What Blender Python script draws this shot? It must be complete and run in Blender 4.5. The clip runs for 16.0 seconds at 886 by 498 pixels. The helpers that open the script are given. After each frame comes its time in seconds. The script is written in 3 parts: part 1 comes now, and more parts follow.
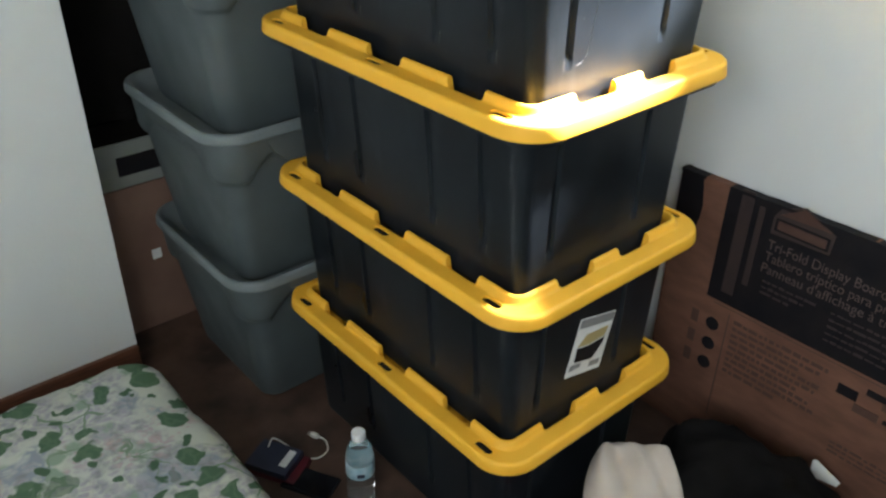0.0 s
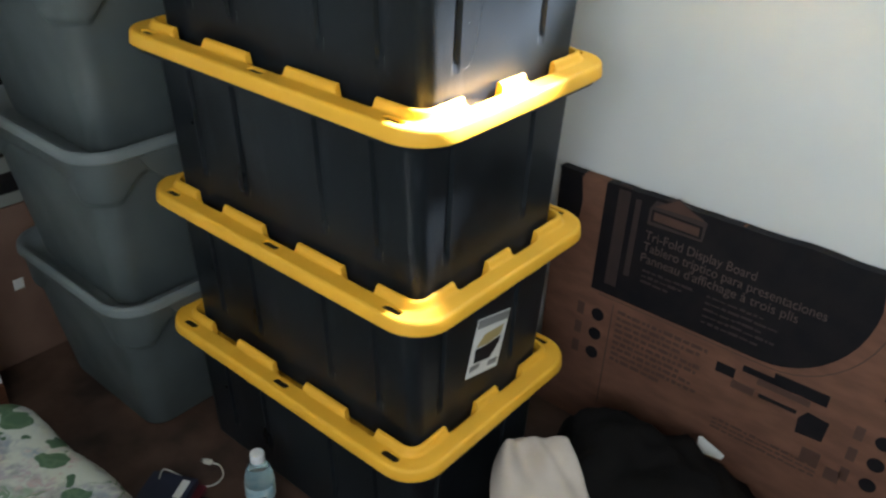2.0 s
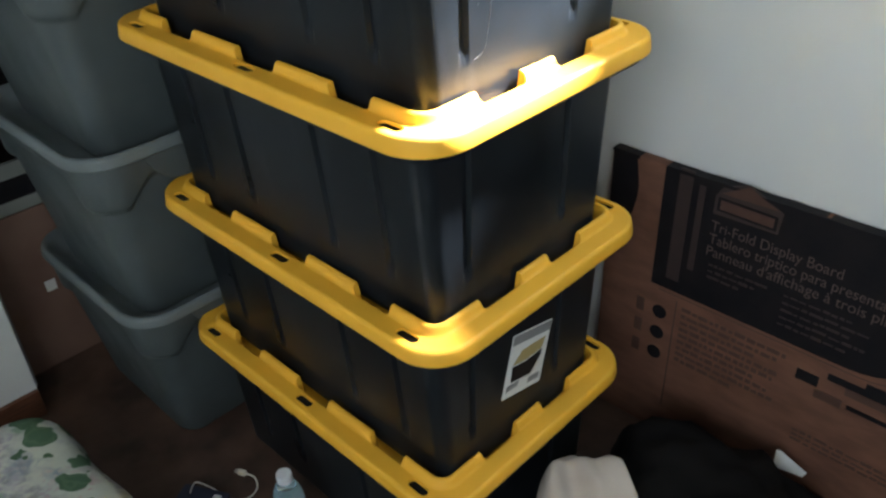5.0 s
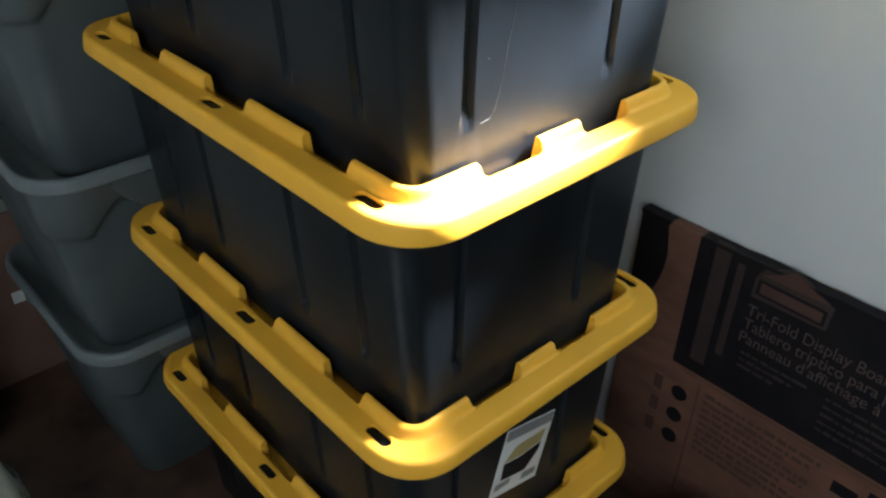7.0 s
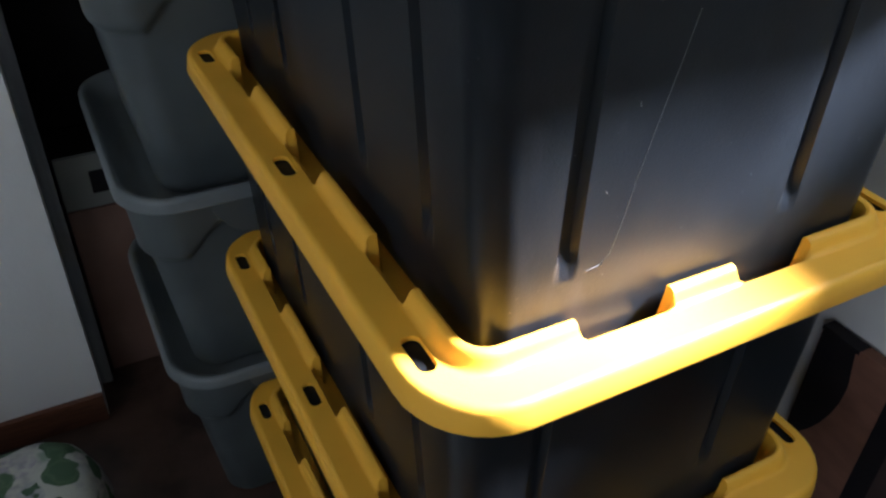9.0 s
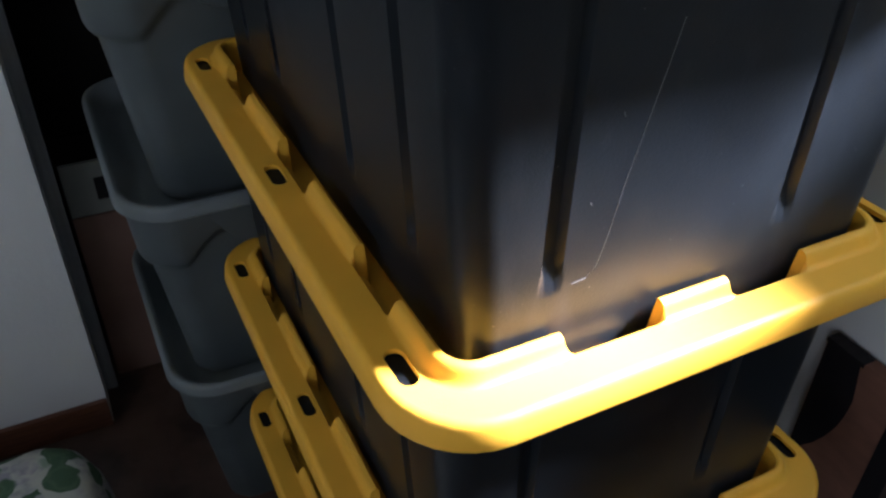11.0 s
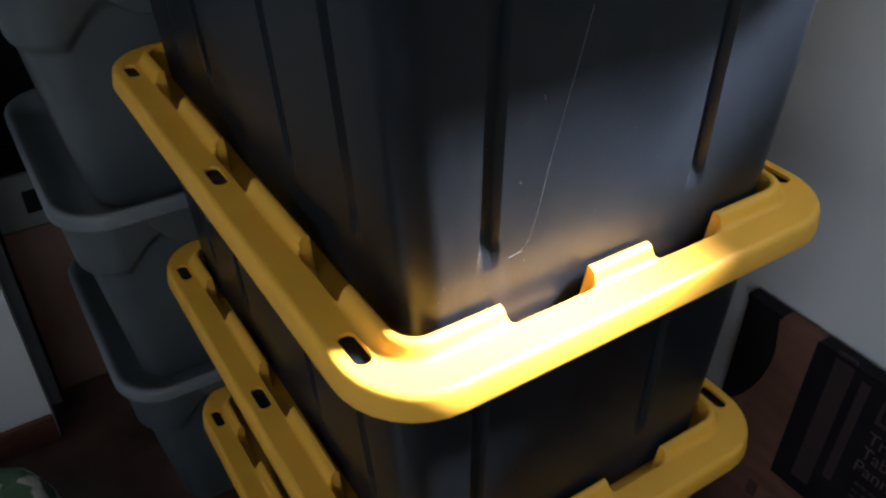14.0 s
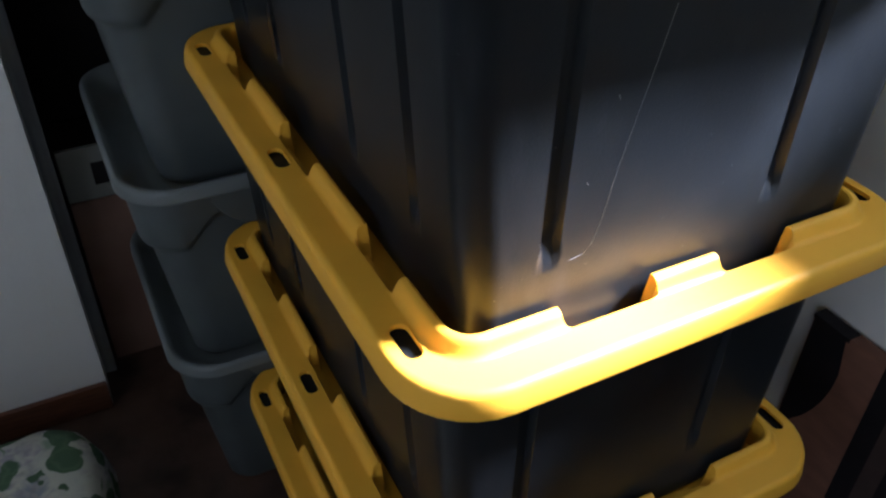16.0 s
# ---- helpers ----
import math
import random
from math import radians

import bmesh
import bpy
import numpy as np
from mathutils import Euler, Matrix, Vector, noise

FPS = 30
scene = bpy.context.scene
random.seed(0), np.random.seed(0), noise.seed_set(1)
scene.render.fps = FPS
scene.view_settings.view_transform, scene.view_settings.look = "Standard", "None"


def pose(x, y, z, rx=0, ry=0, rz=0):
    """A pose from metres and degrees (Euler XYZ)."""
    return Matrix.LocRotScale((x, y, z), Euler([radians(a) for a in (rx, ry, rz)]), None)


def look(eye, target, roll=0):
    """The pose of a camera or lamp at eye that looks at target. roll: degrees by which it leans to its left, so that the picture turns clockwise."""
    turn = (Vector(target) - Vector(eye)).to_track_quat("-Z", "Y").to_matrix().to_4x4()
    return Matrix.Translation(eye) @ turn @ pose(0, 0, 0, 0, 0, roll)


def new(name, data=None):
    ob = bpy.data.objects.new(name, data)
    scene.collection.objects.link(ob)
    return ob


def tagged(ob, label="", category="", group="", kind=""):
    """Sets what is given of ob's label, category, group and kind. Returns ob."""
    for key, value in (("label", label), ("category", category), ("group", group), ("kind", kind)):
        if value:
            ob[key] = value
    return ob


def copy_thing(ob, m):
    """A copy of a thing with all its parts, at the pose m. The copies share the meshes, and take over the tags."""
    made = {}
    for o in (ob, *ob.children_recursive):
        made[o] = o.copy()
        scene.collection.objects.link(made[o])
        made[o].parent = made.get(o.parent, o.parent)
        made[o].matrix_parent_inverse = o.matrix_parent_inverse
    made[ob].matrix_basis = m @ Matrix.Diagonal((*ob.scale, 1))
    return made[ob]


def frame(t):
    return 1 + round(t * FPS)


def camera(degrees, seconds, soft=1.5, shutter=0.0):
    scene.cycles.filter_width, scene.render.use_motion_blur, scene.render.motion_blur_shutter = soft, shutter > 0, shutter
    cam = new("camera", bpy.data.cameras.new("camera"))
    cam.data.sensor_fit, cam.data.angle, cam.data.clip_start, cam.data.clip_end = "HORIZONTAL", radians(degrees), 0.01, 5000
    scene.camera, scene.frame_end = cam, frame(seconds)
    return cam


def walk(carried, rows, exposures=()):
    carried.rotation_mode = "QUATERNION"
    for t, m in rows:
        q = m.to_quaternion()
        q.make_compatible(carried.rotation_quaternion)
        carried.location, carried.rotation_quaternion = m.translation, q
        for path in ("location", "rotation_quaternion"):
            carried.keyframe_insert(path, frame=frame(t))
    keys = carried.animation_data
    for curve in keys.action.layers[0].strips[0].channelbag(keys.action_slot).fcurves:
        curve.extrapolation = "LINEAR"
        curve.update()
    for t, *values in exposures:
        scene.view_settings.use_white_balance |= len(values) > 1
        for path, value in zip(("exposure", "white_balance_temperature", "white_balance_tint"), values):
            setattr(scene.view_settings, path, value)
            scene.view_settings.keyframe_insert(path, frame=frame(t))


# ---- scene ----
cam = camera(57.1, 16.0, soft=2.4)
PATH = [
    (0, (-0.765, -0.761, 1.423), (0.356, 0.532, 0.388), 0.9),
    (0.5, (-0.776, -0.761, 1.425), (0.443, 0.463, 0.417), 1.3),
    (1, (-0.783, -0.753, 1.427), (0.482, 0.44, 0.437), 1.5),
    (1.5, (-0.801, -0.742, 1.428), (0.498, 0.406, 0.432), 1.5),
    (2, (-0.79, -0.728, 1.417), (0.56, 0.348, 0.406), 2.7),
    (2.5, (-0.777, -0.737, 1.417), (0.579, 0.31, 0.386), 1.7),
    (3, (-0.771, -0.744, 1.418), (0.57, 0.299, 0.364), 0.8),
    (3.5, (-0.758, -0.749, 1.413), (0.568, 0.324, 0.369), 0.3),
    (3.7, (-0.753, -0.75, 1.417), (0.548, 0.345, 0.365), -0.1),
    (5.8, (-0.477, -0.579, 1.4), (0.671, 0.605, 0.269), -2.7),
    (6, (-0.464, -0.561, 1.404), (0.701, 0.609, 0.275), -2.1),
    (6.5, (-0.424, -0.542, 1.392), (0.737, 0.65, 0.282), 0.4),
    (7, (-0.407, -0.539, 1.392), (0.727, 0.672, 0.276), 1.4),
    (7.5, (-0.409, -0.513, 1.389), (0.727, 0.689, 0.263), 1.3),
    (8, (-0.368, -0.481, 1.385), (0.671, 0.734, 0.183), 0.7),
    (8.5, (-0.249, -0.44, 1.405), (0.645, 0.89, 0.208), 0.5),
    (9, (-0.192, -0.388, 1.405), (0.573, 1.035, 0.226), 1.6),
    (9.2, (-0.187, -0.388, 1.412), (0.552, 1.07, 0.259), 1.6),
    (11.3, (-0.167, -0.39, 1.403), (0.573, 1.048, 0.227), 1.0),
    (11.5, (-0.172, -0.396, 1.412), (0.584, 1.019, 0.218), 0.8),
    (12, (-0.178, -0.381, 1.408), (0.577, 1.022, 0.2), 0.6),
    (12.5, (-0.18, -0.399, 1.41), (0.606, 0.987, 0.202), 0.3),
    (13, (-0.188, -0.416, 1.419), (0.623, 0.929, 0.181), 0.4),
    (13.5, (-0.174, -0.422, 1.413), (0.689, 0.91, 0.195), -1.1),
    (14, (-0.187, -0.416, 1.421), (0.678, 0.941, 0.234), 0.2),
    (14.5, (-0.174, -0.419, 1.429), (0.667, 0.938, 0.223), -0.4),
    (15, (-0.175, -0.414, 1.416), (0.676, 0.94, 0.214), 0.2),
    (15.5, (-0.183, -0.42, 1.419), (0.587, 0.999, 0.24), 0.2),
    (16, (-0.185, -0.405, 1.414), (0.562, 1.011, 0.215), 1.2),
]
EXPOSURES = [
    (0.0, 4.30, 6760, 5), (1.0, 4.25, 6760, 5), (2.0, 4.15, 6710, 5), (3.5, 4.05, 6660, 5), (5.8, 3.80, 6510, 5), (7.0, 3.50, 6360, 5),
    (8.0, 3.23, 6260, 8), (9.0, 3.04, 6200, 14), (11.5, 2.86, 6100, 15), (13.5, 2.78, 6100, 15), (16.0, 2.80, 6150, 15),
]
walk(cam, [(t, look(eye, target, roll)) for t, eye, target, roll in PATH], EXPOSURES)

# ---- light ----
world = bpy.data.worlds.new("sky")
scene.world = world
world.use_nodes = True
wn = world.node_tree.nodes
sky = wn.new("ShaderNodeTexSky")
sky.sky_type = "NISHITA"
sky.sun_disc = False
sky.sun_elevation, sky.sun_rotation = radians(42), radians(108)
wn["Background"].inputs["Strength"].default_value = 0.035
world.node_tree.links.new(sky.outputs[0], wn["Background"].inputs["Color"])

SUN_WAY = Vector((0.95 * math.cos(radians(42)), -0.31 * math.cos(radians(42)), math.sin(radians(42))))


def lamp(name, kind, m, energy, colour, **more):
    data = bpy.data.lights.new(name, kind)
    data.energy, data.color = energy, colour
    if kind == "SUN":
        data.angle = more["angle"]
    else:
        data.shape, data.size, data.size_y = "RECTANGLE", more["size"], more["size_y"]
    ob = new(name, data)
    ob.matrix_world = m
    return ob


lamp("sun", "SUN", look(tuple(SUN_WAY * 6), (0, 0, 0)), 9.0, (0.93, 0.94, 1.06), angle=radians(13))
# Unseen bluish fill light set in the added east opening.
lamp("east_fill_light", "AREA", look((0.74, -0.235, 1.715), (-2.0, -0.235, 1.45)), 0.65, (0.60, 0.78, 1.0), size=0.28, size_y=0.56)
# Fill light from the west; no such source is in view.
lamp("west_fill_light", "AREA", look((-1.82, -1.3, 1.72), (0, -0.9, 1.1)), 1.55, (0.94, 0.97, 0.98), size=1.9, size_y=0.8)


# ---- materials ----
def material(name, colour, rough=0.5, metal=0.0, second=None, scale=8.0, mix=0.5, bump=0.0, bump_scale=200.0, rough_var=0.0, spec=0.5, detail=4.0, low=0.35, high=0.65, stretch=None):
    m = bpy.data.materials.new(name)
    m.use_nodes = True
    nt = m.node_tree
    b = nt.nodes["Principled BSDF"]
    b.inputs["Roughness"].default_value, b.inputs["Metallic"].default_value = rough, metal
    b.inputs["Specular IOR Level"].default_value = spec
    b.inputs["Base Color"].default_value = (*colour, 1)
    tc = nt.nodes.new("ShaderNodeTexCoord")
    place = tc.outputs["Object"]
    if stretch:
        mp = nt.nodes.new("ShaderNodeMapping")
        mp.inputs["Scale"].default_value = stretch
        nt.links.new(place, mp.inputs["Vector"])
        place = mp.outputs["Vector"]
    if second or rough_var:
        n = nt.nodes.new("ShaderNodeTexNoise")
        n.inputs["Scale"].default_value, n.inputs["Detail"].default_value = scale, detail
        nt.links.new(place, n.inputs["Vector"])
        r = nt.nodes.new("ShaderNodeMapRange")
        r.inputs["From Min"].default_value, r.inputs["From Max"].default_value = low, high
        nt.links.new(n.outputs["Fac"], r.inputs["Value"])
        if second:
            x = nt.nodes.new("ShaderNodeMix")
            x.data_type = "RGBA"
            x.inputs["A"].default_value, x.inputs["B"].default_value = (*colour, 1), (*second, 1)
            k = nt.nodes.new("ShaderNodeMath")
            k.operation = "MULTIPLY"
            k.inputs[1].default_value = mix
            nt.links.new(r.outputs[0], k.inputs[0])
            nt.links.new(k.outputs[0], x.inputs["Factor"])
            nt.links.new(x.outputs["Result"], b.inputs["Base Color"])
        if rough_var:
            q = nt.nodes.new("ShaderNodeMapRange")
            q.inputs["To Min"].default_value, q.inputs["To Max"].default_value = rough - rough_var, rough + rough_var
            nt.links.new(r.outputs[0], q.inputs["Value"])
            nt.links.new(q.outputs[0], b.inputs["Roughness"])
    if bump:
        n2 = nt.nodes.new("ShaderNodeTexNoise")
        n2.inputs["Scale"].default_value, n2.inputs["Detail"].default_value = bump_scale, 3.0
        nt.links.new(tc.outputs["Object"], n2.inputs["Vector"])
        bp = nt.nodes.new("ShaderNodeBump")
        bp.inputs["Strength"].default_value, bp.inputs["Distance"].default_value = bump, 0.002
        nt.links.new(n2.outputs["Fac"], bp.inputs["Height"])
        nt.links.new(bp.outputs[0], b.inputs["Normal"])
    return m


BLACK = material("black_plastic", (0.0050, 0.0062, 0.0082), 0.30, spec=0.21, bump=0.10, bump_scale=600)


def dusty(m):
    """Thin uneven dust film and a few pale specks over moulded plastic."""
    nt = m.node_tree
    N, L = nt.nodes.new, nt.links.new
    b = nt.nodes["Principled BSDF"]
    tc = N("ShaderNodeTexCoord")

    def layer(scale, low, high, detail, stretch):
        mp = N("ShaderNodeMapping")
        mp.inputs["Scale"].default_value = stretch
        L(tc.outputs["Object"], mp.inputs["Vector"])
        n = N("ShaderNodeTexNoise")
        n.inputs["Scale"].default_value, n.inputs["Detail"].default_value = scale, detail
        L(mp.outputs["Vector"], n.inputs["Vector"])
        r = N("ShaderNodeMapRange")
        r.inputs["From Min"].default_value, r.inputs["From Max"].default_value = low, high
        L(n.outputs["Fac"], r.inputs["Value"])
        return r.outputs[0]

    def over(under, colour, fac, amount):
        k = N("ShaderNodeMath")
        k.operation = "MULTIPLY"
        k.inputs[1].default_value = amount
        L(fac, k.inputs[0])
        x = N("ShaderNodeMix")
        x.data_type = "RGBA"
        L(k.outputs[0], x.inputs["Factor"])
        if isinstance(under, tuple):
            x.inputs["A"].default_value = under
        else:
            L(under, x.inputs["A"])
        x.inputs["B"].default_value = (*colour, 1)
        return x.outputs["Result"]

    film = layer(5.0, 0.34, 0.70, 5, (1, 1, 0.7))
    c = over(tuple(b.inputs["Base Color"].default_value), (0.024, 0.031, 0.037), film, 0.52)
    c = over(c, (0.040, 0.045, 0.055), layer(26, 0.56, 0.80, 6, (1, 1, 0.35)), 0.40)
    c = over(c, (0.13, 0.14, 0.15), layer(230, 0.765, 0.83, 1, (1, 1, 1)), 0.45)
    L(c, b.inputs["Base Color"])
    q = N("ShaderNodeMapRange")
    q.inputs["To Min"].default_value, q.inputs["To Max"].default_value = 0.27, 0.36
    L(film, q.inputs["Value"])
    L(q.outputs[0], b.inputs["Roughness"])


dusty(BLACK)
YELLOW = material("yellow_plastic", (0.90, 0.468, 0.042), 0.52, spec=0.4, second=(0.82, 0.410, 0.034), scale=9, mix=0.6, bump=0.10, bump_scale=700, rough_var=0.06)
GREY = material("grey_plastic", (0.086, 0.102, 0.104), 0.5, second=(0.066, 0.079, 0.081), scale=7, mix=0.7, bump=0.15, bump_scale=500, rough_var=0.06)
GREY_LID = material("grey_lid_plastic", (0.165, 0.187, 0.192), 0.45, second=(0.13, 0.148, 0.152), scale=8, mix=0.7, bump=0.1, bump_scale=500)
WALL = material("white_wall_paint", (0.74, 0.745, 0.73), 0.6, second=(0.68, 0.68, 0.66), scale=2.5, mix=0.5, bump=0.25, bump_scale=120)
CEILING = material("ceiling_paint", (0.8, 0.8, 0.79), 0.8, second=(0.74, 0.74, 0.73), scale=3, bump=0.3, bump_scale=90)
FLOOR = material("dark_brown_vinyl", (0.11, 0.062, 0.044), 0.5, second=(0.028, 0.016, 0.012), scale=7, mix=0.95, bump=0.2, bump_scale=60, rough_var=0.1, detail=8)
BASE = material("stained_wood", (0.16, 0.062, 0.032), 0.45, second=(0.08, 0.03, 0.018), scale=20, mix=0.8, stretch=(1, 12, 12))
# Grey of the wall's shaded end face, put into the colour.
END_SHADE = material("wall_end_shade", (0.30, 0.31, 0.32), 0.6, second=(0.2, 0.2, 0.21), scale=14, mix=0.6, stretch=(6, 6, 0.6))
# Darkness of the unlit closet, put into the wall colour.
CLOSET_SHADE = material("closet_shade", (0.10, 0.085, 0.08), 0.8, second=(0.06, 0.05, 0.05), scale=4)
KRAFT = material("kraft_cardboard", (0.19, 0.084, 0.052), 0.8, second=(0.125, 0.054, 0.034), scale=12, mix=0.8, bump=0.2, bump_scale=250, stretch=(1, 1, 3))
INK = material("navy_black_ink", (0.007, 0.0065, 0.009), 0.65, second=(0.014, 0.011, 0.012), scale=18, mix=0.8, bump=0.1, bump_scale=250, spec=0.22)
BROWN_INK = material("brown_ink", (0.085, 0.04, 0.029), 0.7, second=(0.06, 0.028, 0.02), scale=30)
DIM_INK = material("dim_brown_ink", (0.034, 0.021, 0.019), 0.65, second=(0.05, 0.028, 0.024), scale=40)
PALE_INK = material("pale_kraft_print", (0.100, 0.066, 0.055), 0.7, second=(0.07, 0.046, 0.04), scale=60)
CARD = material("dusty_cardboard", (0.20, 0.115, 0.085), 0.8, second=(0.15, 0.08, 0.06), scale=7, mix=0.8, bump=0.2, bump_scale=180)
WHITE_CARD = material("off_white_card", (0.23, 0.24, 0.22), 0.7, second=(0.18, 0.185, 0.17), scale=10)
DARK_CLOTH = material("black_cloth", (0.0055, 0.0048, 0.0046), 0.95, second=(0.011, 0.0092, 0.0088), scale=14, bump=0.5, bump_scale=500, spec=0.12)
TOWEL = material("beige_towel", (0.56, 0.48, 0.41), 0.95, second=(0.48, 0.40, 0.34), scale=14, mix=0.7, bump=0.7, bump_scale=420, spec=0.1)
RED_CLOTH = material("maroon_cloth", (0.16, 0.012, 0.028), 0.9, second=(0.10, 0.008, 0.02), scale=12, bump=0.5, bump_scale=420, spec=0.15)
PAPER = material("white_paper", (0.74, 0.74, 0.72), 0.6, second=(0.68, 0.68, 0.66), scale=20)
GREY_INK = material("grey_ink", (0.22, 0.22, 0.22), 0.6, second=(0.28, 0.28, 0.28), scale=60)
GOLD_INK = material("dull_gold_ink", (0.42, 0.33, 0.14), 0.6, second=(0.36, 0.28, 0.11), scale=40)
BLUE = material("dark_blue_card", (0.020, 0.024, 0.050), 0.45, second=(0.036, 0.04, 0.07), scale=25)
RED = material("dark_red_card", (0.13, 0.018, 0.028), 0.45, second=(0.09, 0.012, 0.02), scale=25)
PHONE = material("black_glass", (0.01, 0.01, 0.012), 0.12, rough_var=0.04, scale=10)
CABLE = material("white_cable", (0.68, 0.66, 0.60), 0.45, second=(0.6, 0.57, 0.5), scale=40)
STEEL = material("plug_steel", (0.6, 0.6, 0.6), 0.3, metal=1.0)
CAP = material("white_cap", (0.75, 0.76, 0.78), 0.4, second=(0.7, 0.71, 0.74), scale=60)
LABEL = material("pale_blue_label", (0.50, 0.62, 0.66), 0.4, second=(0.26, 0.44, 0.52), scale=60, mix=0.9)
FRAME_PAINT = material("window_frame_paint", (0.75, 0.75, 0.74), 0.4, second=(0.7, 0.7, 0.69), scale=12)

CLEAR = bpy.data.materials.new("clear_plastic")
CLEAR.use_nodes = True
cb = CLEAR.node_tree.nodes["Principled BSDF"]
cb.inputs["Transmission Weight"].default_value, cb.inputs["Roughness"].default_value, cb.inputs["IOR"].default_value = 0.97, 0.05, 1.33
cb.inputs["Base Color"].default_value = (0.90, 0.93, 0.93, 1)


def floral():
    """White cotton printed with lilac flower heads and green leaves."""
    m = bpy.data.materials.new("floral_cotton")
    m.use_nodes = True
    nt = m.node_tree
    N, L = nt.nodes.new, nt.links.new
    b = nt.nodes["Principled BSDF"]
    b.inputs["Roughness"].default_value, b.inputs["Specular IOR Level"].default_value = 0.85, 0.2
    tc = N("ShaderNodeTexCoord")
    wob = N("ShaderNodeTexNoise")
    wob.inputs["Scale"].default_value = 16
    L(tc.outputs["Object"], wob.inputs["Vector"])
    warp = N("ShaderNodeMix")
    warp.data_type = "VECTOR"
    warp.inputs["Factor"].default_value = 0.075
    L(tc.outputs["Object"], warp.inputs["A"])
    L(wob.outputs["Color"], warp.inputs["B"])

    def step(value, a, z):
        r = N("ShaderNodeMapRange")
        r.inputs["From Min"].default_value, r.inputs["From Max"].default_value = a, z
        L(value, r.inputs["Value"])
        return r.outputs[0]

    def times(u, v):
        k = N("ShaderNodeMath")
        k.operation = "MULTIPLY"
        L(u, k.inputs[0]), L(v, k.inputs[1])
        return k.outputs[0]

    def over(under, colour, fac):
        x = N("ShaderNodeMix")
        x.data_type = "RGBA"
        L(fac, x.inputs["Factor"])
        if isinstance(under, tuple):
            x.inputs["A"].default_value = (*under, 1)
        else:
            L(under, x.inputs["A"])
        x.inputs["B"].default_value = (*colour, 1)
        return x.outputs["Result"]

    def cells(scale, kind="F1", vec=None):
        v = N("ShaderNodeTexVoronoi")
        v.inputs["Scale"].default_value, v.feature = scale, kind
        L(vec or warp.outputs["Result"], v.inputs["Vector"])
        return v

    def cloud(scale):
        n = N("ShaderNodeTexNoise")
        n.inputs["Scale"].default_value, n.inputs["Detail"].default_value = scale, 3
        L(tc.outputs["Object"], n.inputs["Vector"])
        return n.outputs["Fac"]

    petals = cells(62)
    heads = step(cloud(6.5), 0.38, 0.46)
    c = over((0.56, 0.58, 0.51), (0.40, 0.38, 0.43), times(heads, step(petals.outputs["Distance"], 0.75, 0.30)))
    c = over(c, (0.30, 0.33, 0.38), times(step(cloud(8.5), 0.53, 0.60), step(petals.outputs["Distance"], 0.25, 0.62)))
    c = over(c, (0.52, 0.40, 0.39), times(step(cloud(4.6), 0.55, 0.61), step(petals.outputs["Distance"], 0.55, 0.3)))
    c = over(c, (0.24, 0.25, 0.25), times(step(cloud(48), 0.46, 0.80), heads))
    c = over(c, (0.62, 0.64, 0.58), step(cloud(30), 0.56, 0.86))
    pale = cells(17)
    c = over(c, (0.28, 0.36, 0.28), times(step(pale.outputs["Distance"], 0.38, 0.26), step(cloud(9), 0.48, 0.54)))
    stalk = cells(10, "DISTANCE_TO_EDGE")
    c = over(c, (0.20, 0.28, 0.19), times(step(stalk.outputs["Distance"], 0.030, 0.016), step(cloud(6), 0.51, 0.56)))
    leaf = cells(14.5)
    pick = N("ShaderNodeSeparateColor")
    L(leaf.outputs["Color"], pick.inputs[0])
    leaf_mask = times(step(leaf.outputs["Distance"], 0.44, 0.39), step(pick.outputs[0], 0.54, 0.57))
    small = cells(27)
    pick_small = N("ShaderNodeSeparateColor")
    L(small.outputs["Color"], pick_small.inputs[0])
    c = over(c, (0.075, 0.135, 0.08), times(step(small.outputs["Distance"], 0.42, 0.36), step(pick_small.outputs[1], 0.80, 0.82)))
    c = over(c, (0.085, 0.15, 0.09), leaf_mask)
    vein = cells(30, "DISTANCE_TO_EDGE")
    c = over(c, (0.11, 0.185, 0.11), times(leaf_mask, step(vein.outputs["Distance"], 0.12, 0.02)))
    L(c, b.inputs["Base Color"])
    weave = N("ShaderNodeTexNoise")
    weave.inputs["Scale"].default_value = 260
    L(tc.outputs["Object"], weave.inputs["Vector"])
    bp = N("ShaderNodeBump")
    bp.inputs["Strength"].default_value, bp.inputs["Distance"].default_value = 0.3, 0.002
    L(weave.outputs["Fac"], bp.inputs["Height"])
    L(bp.outputs[0], b.inputs["Normal"])
    return m


FLORAL = floral()


# ---- building helpers ----
def mesh_of(name, bm, mat, angle=35):
    bmesh.ops.recalc_face_normals(bm, faces=bm.faces)
    me = bpy.data.meshes.new(name)
    bm.to_mesh(me)
    bm.free()
    me.materials.append(mat)
    me.shade_smooth()
    me.set_sharp_from_angle(angle=radians(angle))
    return me


def part(name, bm, mat, parent=None, label="", angle=35):
    ob = new(name, mesh_of(name, bm, mat, angle) if isinstance(bm, bmesh.types.BMesh) else bm)
    if parent:
        ob.parent = parent
    if label:
        tagged(ob, label)
    return ob


def thing(name, at, label, category, group="", turn=0):
    ob = new(name)
    ob.empty_display_size = 0.05
    ob.matrix_world = pose(*at, 0, 0, turn)
    return tagged(ob, label, category, group)


def structure(name, bm, mat, label, category):
    return tagged(part(name, bm, mat), label, category, "", "structure")


